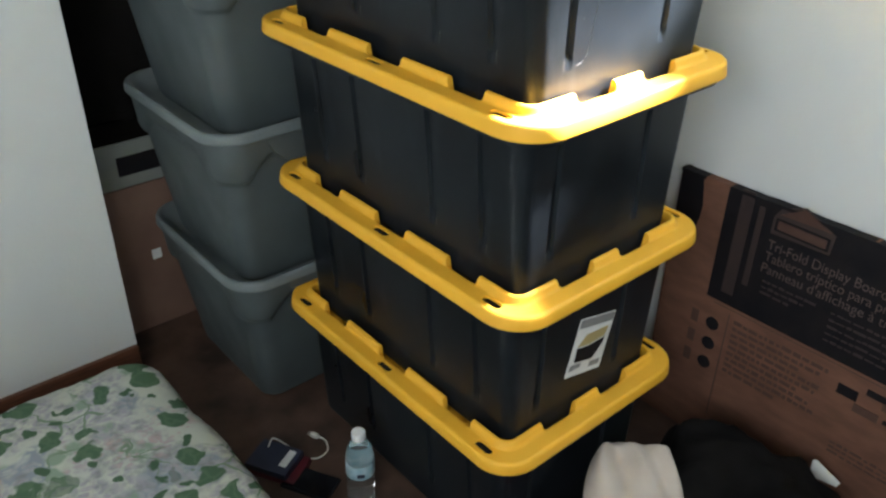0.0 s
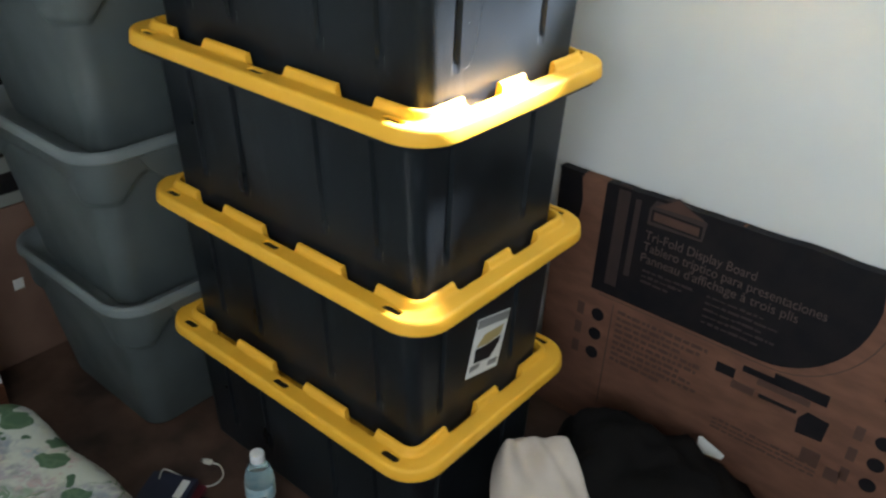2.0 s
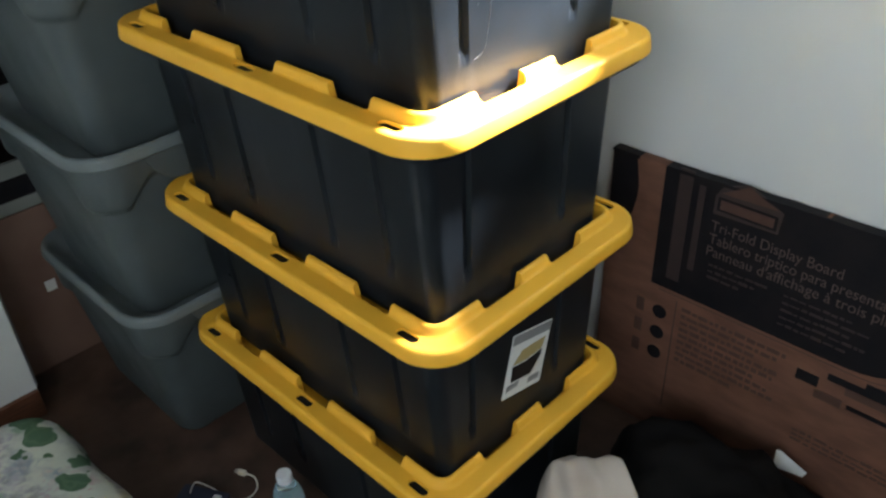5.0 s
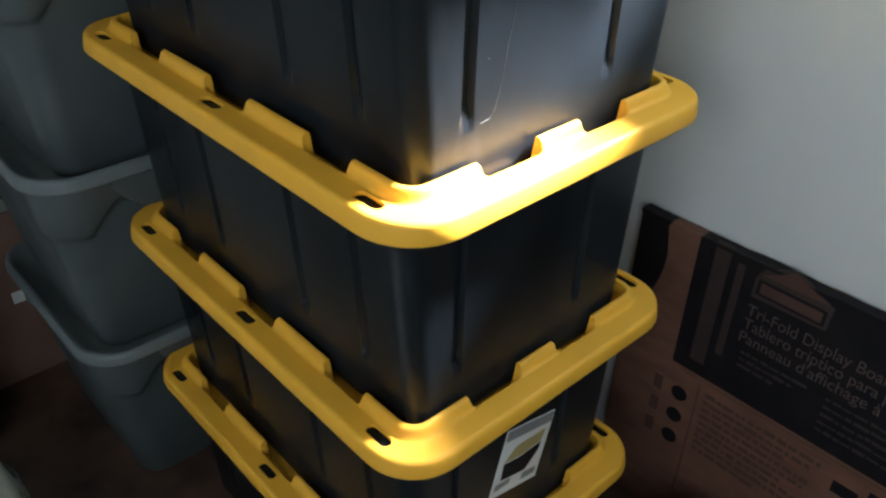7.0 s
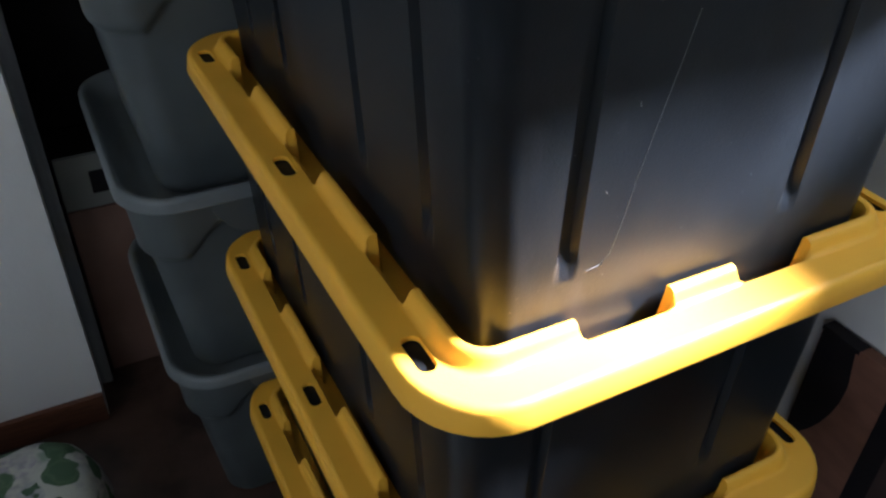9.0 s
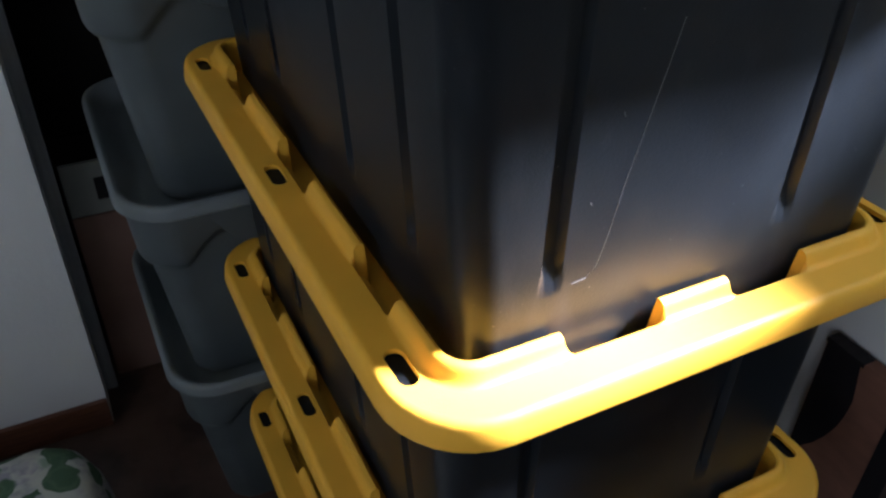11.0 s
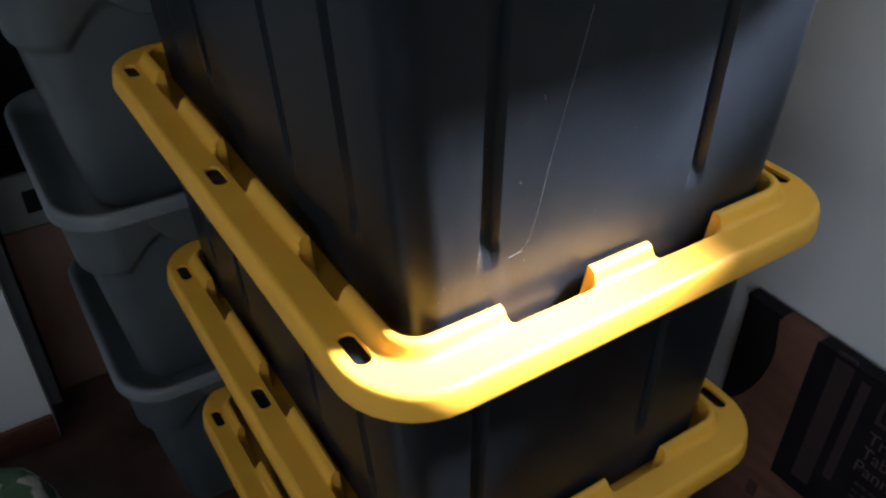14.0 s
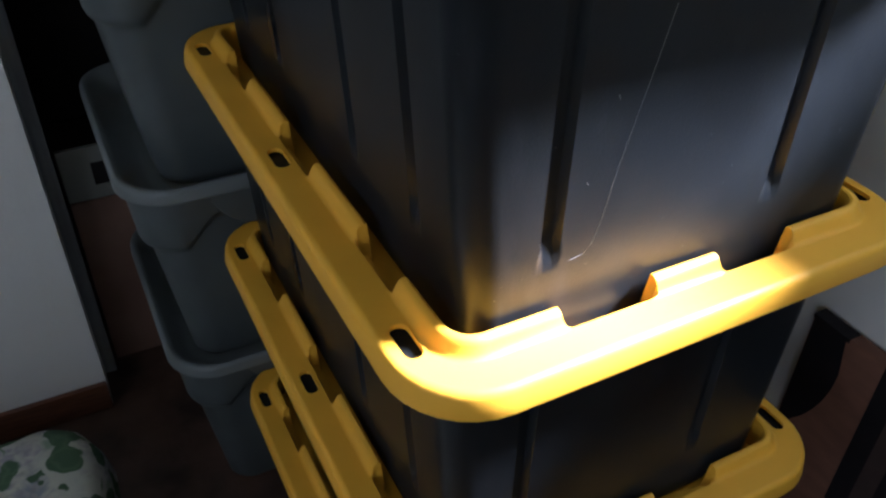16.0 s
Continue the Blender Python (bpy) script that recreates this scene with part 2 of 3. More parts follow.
def box(x0, x1, y0, y1, z0, z1, bevel=0.0, bm=None, m=None):
    bm = bm or bmesh.new()
    got = bmesh.ops.create_cube(bm, size=1)["verts"]
    for v in got:
        v.co = Vector(((x0 + x1) / 2 + v.co.x * (x1 - x0), (y0 + y1) / 2 + v.co.y * (y1 - y0), (z0 + z1) / 2 + v.co.z * (z1 - z0)))
        if m:
            v.co = m @ v.co
    if bevel:
        edges = list({e for v in got for e in v.link_edges})
        bmesh.ops.bevel(bm, geom=edges, offset=bevel, segments=2, affect="EDGES", profile=0.6)
    return bm


def outline(cx, cy, hx, hy, r, xs=(), ys=(), arc=8):
    """Rounded rectangle, counter-clockwise from the front side; xs and ys are stations on the straight sides, as (place, tag)."""
    pts = []
    sides = ((-90, 0, xs), (0, 1, ys), (90, 2, xs), (180, 3, ys))
    for start, k, stations in sides:
        ordered = sorted(stations) if k in (0, 1) else sorted(stations, reverse=True)
        for c, tag in ordered:
            p = ((cx + c, cy - hy), (cx + hx, cy + c), (cx + c, cy + hy), (cx - hx, cy + c))[k]
            pts.append((p, k, tag))
        ccx = cx + (hx - r) * (1, 1, -1, -1)[k]
        ccy = cy + (hy - r) * (-1, 1, 1, -1)[k]
        for j in range(arc + 1):
            a = radians(start + 90 * j / arc)
            pts.append(((ccx + r * math.cos(a), ccy + r * math.sin(a)), k, "arc"))
    return pts


def loft(rings, cap_first=True, cap_last=True):
    bm = bmesh.new()
    rows = [[bm.verts.new(p) for p in ring] for ring in rings]
    n = len(rows[0])
    for a, b in zip(rows, rows[1:]):
        for i in range(n):
            bm.faces.new((a[i], a[(i + 1) % n], b[(i + 1) % n], b[i]))
    if cap_first:
        bm.faces.new(rows[0][::-1])
    if cap_last:
        bm.faces.new(rows[-1])
    return bm


def lathe(profile, n=28):
    return loft([[(r * math.cos(2 * math.pi * i / n), r * math.sin(2 * math.pi * i / n), z) for i in range(n)] for r, z in profile])


def tube(points, radius, n=8):
    rings = []
    ps = [Vector(p) for p in points]
    for i, p in enumerate(ps):
        d = (ps[min(i + 1, len(ps) - 1)] - ps[max(i - 1, 0)]).normalized()
        u = d.cross(Vector((0, 0, 1)) if abs(d.z) < 0.9 else Vector((1, 0, 0))).normalized()
        w = d.cross(u)
        rings.append([tuple(p + radius * (u * math.cos(2 * math.pi * k / n) + w * math.sin(2 * math.pi * k / n))) for k in range(n)])
    return loft(rings)


def curve_points(knots, steps=8):
    """Catmull-Rom through the knots."""
    ks = [Vector(k) for k in (knots[0], *knots, knots[-1])]
    out = []
    for a, b, c, d in zip(ks, ks[1:], ks[2:], ks[3:]):
        for j in range(steps):
            t = j / steps
            out.append(0.5 * (2 * b + (c - a) * t + (2 * a - 5 * b + 4 * c - d) * t * t + (3 * b - a - 3 * c + d) * t ** 3))
    return out + [ks[-1]]


def cut(bm, cutter, mat, name):
    """The mesh of bm with the cutter's volume taken out."""
    me, mc = mesh_of(name, bm, mat), mesh_of("cutter", cutter, mat)
    a, b = new("work", me), new("tool", mc)
    mod = a.modifiers.new("cut", "BOOLEAN")
    mod.operation, mod.object, mod.solver = "DIFFERENCE", b, "EXACT"
    done = bpy.data.meshes.new_from_object(a.evaluated_get(bpy.context.evaluated_depsgraph_get()))
    done.name = name
    done.shade_smooth()
    done.set_sharp_from_angle(angle=radians(32))
    bpy.data.objects.remove(a)
    bpy.data.objects.remove(b)
    return done


def cloth(rows, columns, shape, thick=0.006):
    """A folded sheet with thickness; shape(u, v) gives a point."""
    bm = bmesh.new()
    grid = [[bm.verts.new(shape(i / rows, j / columns)) for j in range(columns + 1)] for i in range(rows + 1)]
    for i in range(rows):
        for j in range(columns):
            bm.faces.new((grid[i][j], grid[i][j + 1], grid[i + 1][j + 1], grid[i + 1][j]))
    bmesh.ops.recalc_face_normals(bm, faces=bm.faces)
    bmesh.ops.solidify(bm, geom=bm.faces[:], thickness=thick)
    return bm


def wrinkle(p, scale, amount, seed=0.0):
    return amount * noise.noise(Vector((p[0] * scale + seed, p[1] * scale - seed, p[2] * scale + 2 * seed)))


# ---- room ----
EAST, NORTH, WEST, SOUTH, TOP = 0.713, 1.07, -1.75, -2.6, 2.4
structure("floor", box(WEST - 0.1, EAST + 0.1, SOUTH - 0.1, NORTH + 0.75, -0.1, 0.0), FLOOR, "dark brown mottled vinyl floor, worn and dull", "floor")
structure("ceiling", box(WEST - 0.1, EAST + 0.1, SOUTH - 0.1, NORTH + 0.75, TOP, TOP + 0.1), CEILING, "plain white ceiling", "ceiling")


def pierced(axis, a0, a1, u0, u1, z0, z1, ou0, ou1, oz0, oz1):
    """A wall across axis with one opening."""
    bm = bmesh.new()
    for p0, p1, q0, q1 in ((u0, ou0, z0, z1), (ou1, u1, z0, z1), (ou0, ou1, z0, oz0), (ou0, ou1, oz1, z1)):
        if p1 - p0 > 1e-4 and q1 - q0 > 1e-4:
            box(*((a0, a1, p0, p1) if axis == "x" else (p0, p1, a0, a1)), q0, q1, bm=bm)
    return bm


# East opening is unseen, sized so the sun lights mainly the third lid.
SILL, HEAD = 1.435, 2.0
structure("wall_east", pierced("x", EAST, EAST + 0.1, SOUTH, NORTH + 0.65, 0, TOP, -0.38, -0.09, SILL, HEAD), WALL, "white painted wall with an added, unseen window opening", "wall")
# The wide opening here is unseen, added to hold the west fill light.
structure("wall_west", pierced("x", WEST - 0.1, WEST, SOUTH, NORTH, 0, TOP, -2.3, -0.3, 1.3, 2.15), WALL, "white painted wall with an added, unseen wide window", "wall")
structure("wall_south", box(WEST - 0.1, EAST + 0.1, SOUTH - 0.1, SOUTH, 0, TOP), WALL, "plain white painted wall", "wall")
structure("wall_north", pierced("y", NORTH, NORTH + 0.10, WEST - 0.1, EAST, 0, TOP, -0.252, 0.62, 0.0, 2.05), WALL, "white painted wall ending at a closet opening", "wall")
# Closet walls, with the inside's shade carried by their dark colour.
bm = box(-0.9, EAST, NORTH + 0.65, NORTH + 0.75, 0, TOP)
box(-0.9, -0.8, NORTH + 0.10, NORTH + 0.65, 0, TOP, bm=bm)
structure("closet_wall", bm, CLOSET_SHADE, "back and side of the closet, coloured dark for the unlit inside", "wall")
# Strip added behind the wall's end; its grey is the end face's shade.
structure("wall_end_strip", box(-0.270, -0.226, NORTH + 0.103, NORTH + 0.125, 0, 2.05, 0.003), END_SHADE, "grey strip behind the wall's end, its end-face shade in the colour", "door jamb")
structure("baseboard", box(WEST, -0.253, NORTH - 0.014, NORTH, 0, 0.075, 0.004), BASE, "reddish brown stained wooden baseboard", "baseboard")
structure("baseboard_east", box(EAST - 0.014, EAST, SOUTH, NORTH, 0, 0.075, 0.004), BASE, "reddish brown stained wooden baseboard", "baseboard")


def window(name, x, y0, y1, z0, z1, label):
    w = tagged(new(name), label, "window", "", "structure")
    d = 0.03
    part("window_frame", pierced("x", x - d, x + d, y0, y1, z0, z1, y0 + 0.02, y1 - 0.02, z0 + 0.02, z1 - 0.02), FRAME_PAINT, w)
    return w


# Unseen window framing the opening that shapes the sun patch.
window("window_1", EAST + 0.06, -0.38, -0.09, SILL, HEAD, "unseen white framed window, added to shape the sun patch")
# Unseen window round the west fill light.
window("window_2", WEST - 0.05, -2.3, -0.3, 1.3, 2.15, "unseen white framed window, added for fill light from the west")

# ---- black totes with yellow lids ----
CX, CY, HX, HY, RAD = 0.2375, 0.2975, 0.2595, 0.3755, 0.071
X_TABS = ((-0.2, -0.121), (-0.037, 0.036), (0.113, 0.2))
Y_TABS = ((-0.3, -0.2405), (-0.166, -0.045), (0.042, 0.163), (0.243, 0.3))


def tab_stations(tabs):
    out = []
    for a, b in tabs:
        if a > -0.19:
            out += [(a - 0.0035, "gap"), (a + 0.0035, "tab")]
        if b < 0.19 or (b < 0.29 and a > -0.25 and b != 0.2):
            out += [(b - 0.0035, "tab"), (b + 0.0035, "gap")]
    return out


def lid_mesh():
    xs = tab_stations(X_TABS)
    ys = [(-0.2435, "tab"), (-0.2375, "gap")] + tab_stations(Y_TABS[1:3]) + [(0.240, "gap"), (0.246, "tab")]

    def ring(off, z, z_gap=None):
        return [(x, y, z if z_gap is None or tag != "gap" else z_gap) for (x, y), k, tag in outline(CX, CY, HX - off, HY - off, max(RAD - off, 0.016), xs, ys)]

    rings = [ring(0.05, -0.034), ring(0.046, -0.016), ring(0.0385, -0.014), ring(0.0365, -0.0045), ring(0.004, -0.0045), ring(0.001, -0.0235), ring(-0.002, -0.0245), ring(-0.0025, -0.023),
             ring(0.0, -0.006), ring(0.0012, -0.0028), ring(0.0035, -0.0008), ring(0.006, 0.0), ring(0.0075, 0.0), ring(0.0310, 0.0), ring(0.0325, 0.0), ring(0.0350, 0.0012, -0.0003), ring(0.0372, 0.0042, -0.0060),
             ring(0.0392, 0.0086, -0.016), ring(0.0410, 0.0118, -0.023), ring(0.0432, 0.0134, -0.026), ring(0.0470, 0.0140, -0.0275), ring(0.0492, 0.0126, -0.0285), ring(0.0512, -0.029, -0.0295), ring(0.056, -0.030)]
    bm = loft(rings)
    holes = bmesh.new()
    for sx in (0.0, 0.475):
        for y in (0.0, 0.2975, 0.595):
            o = outline(sx, y, 0.0078, 0.0200, 0.0074, arc=5)
            low, high = ([holes.verts.new((x, yy, z)) for (x, yy), k, tag in o] for z in (-0.04, 0.02))
            for i in range(len(o)):
                j = (i + 1) % len(o)
                if (low[i].co - low[j].co).length > 1e-6:
                    holes.faces.new((low[i], low[j], high[j], high[i]))
            holes.faces.new(low[::-1]), holes.faces.new(high)
    return cut(bm, holes, YELLOW, "lid")


def body_mesh():
    """Tapered tub with vertical grooves pressed into its walls."""
    def groove(c, w=0.005):
        return [(c - w - 0.0065, "flat"), (c - w - 0.004, "flat"), (c - w, "in"), (c - w + 0.002, "in"), (c + w - 0.002, "in"), (c + w, "in"), (c + w + 0.004, "flat"), (c + w + 0.0065, "flat")]

    xs = [s for c in (-0.133, 0.085) for s in groove(c)]
    ys = [s for c in (-0.236, -0.110, 0.098, 0.220) for s in groove(c)]
    depth = 0.007

    def ring(z, extra=0.0, deep=0.0, r=0.024, grow=None):
        f = z / 0.335 if grow is None else grow
        hx, hy = 0.193 + 0.024 * f + extra, 0.3215 + 0.003 * f + extra
        out = []
        for (x, y), k, tag in outline(CX - 0.002, CY, hx, hy, r + 0.006 * f + extra, xs, ys):
            d = deep * depth if tag == "in" else 0.0
            out.append((x + d * (0, -1, 0, 1)[k], y + d * (1, 0, -1, 0)[k], z))
        return out

    def flange(z, off=0.010):
        return [(x, y, z) for (x, y), k, tag in outline(CX, CY, HX - off, HY - off, RAD - off, xs, ys)]

    rings = [ring(0.0, -0.010), ring(0.003, -0.003), ring(0.010, 0.0)]
    rings += [ring(0.012), ring(0.077), ring(0.080), ring(0.092, deep=0.35), ring(0.104, deep=0.8), ring(0.112, deep=1.0), ring(0.115, deep=1.0), ring(0.292, deep=1.0), ring(0.296, deep=1.0), ring(0.306, deep=0.4), ring(0.309), ring(0.311)]
    rings += [ring(0.3125), ring(0.3135, 0.004), ring(0.3145, 0.004), flange(0.3150), flange(0.3455), flange(0.3455, 0.0325), flange(0.3206, 0.0345), ring(0.3208, -0.004), ring(0.290, -0.008)]
    return mesh_of("body", loft(rings), BLACK, 30)


tote = thing("storage_tote", (0, 0, 0.003), "black plastic storage tote with a yellow lid", "storage tote", "stack of black totes")
part("body", body_mesh(), None, tote)
lid = part("lid", lid_mesh(), None, tote, "bright yellow snap-on lid with tabs and slots")
lid.location.z = 0.352
second = copy_thing(tote, pose(0.001, 0, 0.321))
copy_thing(tote, pose(-0.001, 0, 0.643, 0, 0, 0.35))
fourth = copy_thing(tote, pose(0.001, 0.001, 0.963))


def front_y(z):
    """The front wall's place at a height over the tote's base."""
    return CY - 0.3215 - 0.003 * z / 0.335


SCUFF = material("pale_scuff", (0.10, 0.105, 0.11), 0.6, second=(0.04, 0.042, 0.045), scale=30)
for pts in ([(0.1785, 0.270), (0.1715, 0.236), (0.162, 0.195), (0.1525, 0.153), (0.146, 0.115), (0.1405, 0.094), (0.133, 0.085), (0.121, 0.083)], [(0.143, 0.214), (0.1445, 0.210)], [(0.127, 0.150), (0.1285, 0.1475)]):
    part("scratch", tube([(x, front_y(z) + 0.0001, z) for x, z in pts], 0.0004, 6), SCUFF, fourth, "thin pale scratch")

# product sticker on the second tote's front, stuck on askew
sticker = part("sticker", box(-0.052, 0.052, -0.0006, 0.0006, -0.063, 0.063), PAPER, second, "white paper product sticker with a tote picture")
sticker.matrix_local = pose(0.2395, -0.0262, 0.165, 0.5, 13, 0)


def flat_shape(points, depth=0.0006):
    """A thin upright plate in the x-z plane, facing -y."""
    bm = bmesh.new()
    low, high = ([bm.verts.new((x, y, z)) for x, z in points] for y in (-depth, 0.0))
    for i in range(len(points)):
        bm.faces.new((low[i], low[(i + 1) % len(points)], high[(i + 1) % len(points)], high[i]))
    bm.faces.new(low), bm.faces.new(high[::-1])
    return bm


for name, pts, mat in (
    ("sticker_bar", [(-0.050, 0.043), (0.050, 0.043), (0.050, 0.061), (-0.050, 0.061)], GREY_INK),
    ("picture_lid", [(-0.040, 0.002), (-0.020, 0.026), (0.041, 0.033), (0.036, 0.012), (-0.006, 0.002)], GOLD_INK),
    ("picture_tub", [(-0.040, -0.001), (-0.037, -0.032), (0.016, -0.034), (0.037, -0.004), (0.038, 0.009), (-0.006, -0.001)], INK),
    ("sticker_line", [(-0.046, -0.050), (-0.016, -0.046), (-0.014, -0.036), (-0.046, -0.038)], GREY_INK),
    ("sticker_line", [(0.014, -0.052), (0.044, -0.052), (0.044, -0.040), (0.014, -0.040)], GREY_INK),
):
    p = part(name, flat_shape(pts), mat, sticker)
    p.location.y = -0.0007

# ---- grey totes ----
GX, GY, GHX, GHY = 0.07, 0.905, 0.21, 0.255


def grey_body():
    """Tapered tub; the shoulder band under the rim hangs lowest at the corners."""
    def ring(z, shrink, r, droop=0.0):
        out = []
        xs = [(c / 8 * (GHX - shrink - r), "s") for c in range(-7, 8)]
        ys = [(c / 8 * (GHY - shrink - r), "s") for c in range(-7, 8)]
        for (x, y), k, tag in outline(GX, GY, GHX - shrink, GHY - shrink, r, xs, ys, arc=10):
            away = min(max(abs(abs(x - GX) - GHX), 0.0), 1.0) if k in (0, 2) and tag != "arc" else (abs(abs(y - GY) - GHY) if tag != "arc" else 0.0)
            lift = min(1.0, max(0.0, (away - 0.07) / 0.07))
            out.append((x, y, z + droop * lift * lift * (3 - 2 * lift)))
        return out

    rings = [ring(0.0, 0.082, 0.040), ring(0.004, 0.072, 0.044), ring(0.016, 0.066, 0.045), ring(0.14, 0.050, 0.048), ring(0.262, 0.034, 0.052), ring(0.270, 0.032, 0.053, 0.045), ring(0.275, 0.031, 0.053, 0.048),
             ring(0.280, 0.025, 0.056, 0.050), ring(0.287, 0.020, 0.060, 0.050), ring(0.296, 0.017, 0.062, 0.048), ring(0.380, 0.010, 0.068), ring(0.384, 0.016, 0.064), ring(0.350, 0.020, 0.06)]
    return mesh_of("body", loft(rings), GREY, 40)


def grey_lid():
    def ring(z, shrink):
        return [(x, y, z) for (x, y), k, tag in outline(GX, GY, GHX - shrink, GHY - shrink, 0.085 - shrink * 0.6, arc=12)]

    return mesh_of("lid", loft([ring(0.352, 0.060), ring(0.356, 0.046), ring(0.384, 0.024), ring(0.384, 0.004), ring(0.380, 0.003), ring(0.3795, 0.0), ring(0.382, -0.002), ring(0.396, -0.001), ring(0.401, 0.001), ring(0.4035, 0.005),
                                ring(0.4025, 0.010), ring(0.397, 0.015), ring(0.378, 0.030), ring(0.366, 0.044), ring(0.3625, 0.056)]), GREY_LID, 40)


def grip_mesh():
    """Down-turned grip under the rim at the tub's end."""
    bm = bmesh.new()
    rows = []
    for j in range(17):
        u = -1 + j / 8
        drop = 0.012 + 0.055 * (1 - abs(u) ** 3)
        x = GX + 0.085 * u
        rows.append([bm.verts.new(p) for p in ((x, GY - GHY + 0.022, 0.379), (x, GY - GHY + 0.006, 0.377), (x, GY - GHY + 0.007, 0.379 - drop), (x, GY - GHY + 0.012, 0.376 - drop), (x, GY - GHY + 0.030, 0.379 - drop))])
    for a, b in zip(rows, rows[1:]):
        for i in range(4):
            bm.faces.new((a[i], b[i], b[i + 1], a[i + 1]))
    return bm


grey = thing("storage_tote", (0.010, 0.004, 0), "grey plastic storage tote with a snap-on grey lid", "storage tote", "stack of grey totes")
part("body", grey_body(), None, grey)
part("lid", grey_lid(), None, grey, "lighter grey rounded lid")
part("grip", grip_mesh(), GREY, grey)
copy_thing(grey, pose(-0.004, 0.004, 0.3625))
copy_thing(grey, pose(-0.002, 0.006, 0.725))

# ---- carton of display boards against the east wall ----
FACE = 0.685
carton = thing("cardboard_carton", (FACE, 0.118, 0.0), "long kraft cardboard carton with dark printing against the wall", "carton")
carton_bm = box(0, 0.022, -1.25, 0.0, 0, 0.676, 0.002)
bmesh.ops.subdivide_edges(carton_bm, edges=[e for e in carton_bm.edges if abs(e.verts[0].co.y - e.verts[1].co.y) > 1], cuts=90)
for v in carton_bm.verts:
    if v.co.z > 0.6:
        v.co.z += 0.664 - 0.676 + 0.014 * min(-v.co.y, 0.55) + wrinkle((v.co.y, 0.3, 0.1), 22, 0.0035) + wrinkle((v.co.y, 0.7, 0.2), 70, 0.0015)
part("box", carton_bm, KRAFT, carton)


def carton_top(u):
    """Height of the sagging top edge at a distance along the face."""
    return 0.664 + 0.014 * min(u, 0.55) + wrinkle((-u, 0.3, 0.1), 22, 0.0035) + wrinkle((-u, 0.7, 0.2), 70, 0.0015)


for u0, u1 in ((0.0, 0.062), (0.122, 0.695), (0.762, 1.2)):
    n = 24
    top_bm = bmesh.new()
    rows = [[top_bm.verts.new((x, -u, carton_top(u) + z)) for x, z in ((-0.0026, -0.006), (-0.0026, 0.0008), (0.020, 0.0008))] for u in [u0 + (u1 - u0) * k / n for k in range(n + 1)]]
    for a, b in zip(rows, rows[1:]):
        for i in range(2):
            top_bm.faces.new((a[i], b[i], b[i + 1], a[i + 1]))
    part("top_print", top_bm, INK, carton)


def on_carton(name, points, mat, layer=1, parent=carton, label=""):
    """A printed patch; points are (along the carton's face to the viewer's right, height)."""
    bm = bmesh.new()
    x = -0.0006 * layer
    low, high = ([bm.verts.new((xx, -u, z)) for u, z in points] for xx in (x, 0.001))
    for i in range(len(points)):
        bm.faces.new((low[i], low[(i + 1) % len(points)], high[(i + 1) % len(points)], high[i]))
    bm.faces.new(low), bm.faces.new(high[::-1])
    return part(name, bm, mat, parent, label)


def print_line(name, u0, u1, z0, z1, mat, layer=1, seed=0):
    """A line of unreadable small print: short bars of uneven length."""
    rng = random.Random(int(1000 * (u0 + 3 * z0)) + seed)
    bm = bmesh.new()
    u = u0
    while u < u1 - 0.004:
        w = min(rng.uniform(0.006, 0.026), u1 - u)
        box(-0.0006 * layer, 0.001, -u - w, -u, z0 + rng.uniform(0, 0.0015), z1 - rng.uniform(0, 0.003), bm=bm)
        u += w + rng.uniform(0.0025, 0.005)
    return part(name, bm, mat, carton)


def disc(u, z, r, n=20):
    return [(u + r * math.cos(2 * math.pi * k / n), z + r * math.sin(2 * math.pi * k / n)) for k in range(n)]


def rect(u0, u1, z0, z1):
    return [(u0, z0), (u1, z0), (u1, z1), (u0, z1)]


def panel_shape(u0, grow=0.0):
    """Dark panel with a straight left side and a rounded right end."""
    pts = [(u0, 0.393 - grow), (u0 + 0.40, 0.393 - grow)]
    for k in range(1, 12):
        a = radians(-90 + 90 * k / 11)
        pts.append((u0 + 0.40 + (0.185 + grow) * math.cos(a), 0.60 + (0.207 + grow) * math.sin(a)))
    return pts + [(u0 + 0.585 + grow, 0.600), (u0 + 0.575 + grow, carton_top(u0 + 0.575) - 0.002), (u0 + 0.38, carton_top(u0 + 0.38) - 0.002), (u0 + 0.19, carton_top(u0 + 0.19) - 0.002), (u0, carton_top(u0) - 0.002)]


def lettering(text, u, z, width, mat=PALE_INK):
    data = bpy.data.curves.new("lettering", "FONT")
    data.body, data.size, data.extrude = text, 0.03, 0.0
    ob = new("work", data)
    me = bpy.data.meshes.new_from_object(ob.evaluated_get(bpy.context.evaluated_depsgraph_get()))
    bpy.data.objects.remove(ob)
    xs = [v.co.x for v in me.vertices]
    k = width / (max(xs) - min(xs))
    for v in me.vertices:
        v.co = (0.0, -(v.co.x - min(xs)) * k, v.co.y * 1.05)
    me.materials.clear()
    me.materials.append(mat)
    ob = part("lettering", me, None, carton)
    ob.location = (-0.0022, -u, z)
    return ob


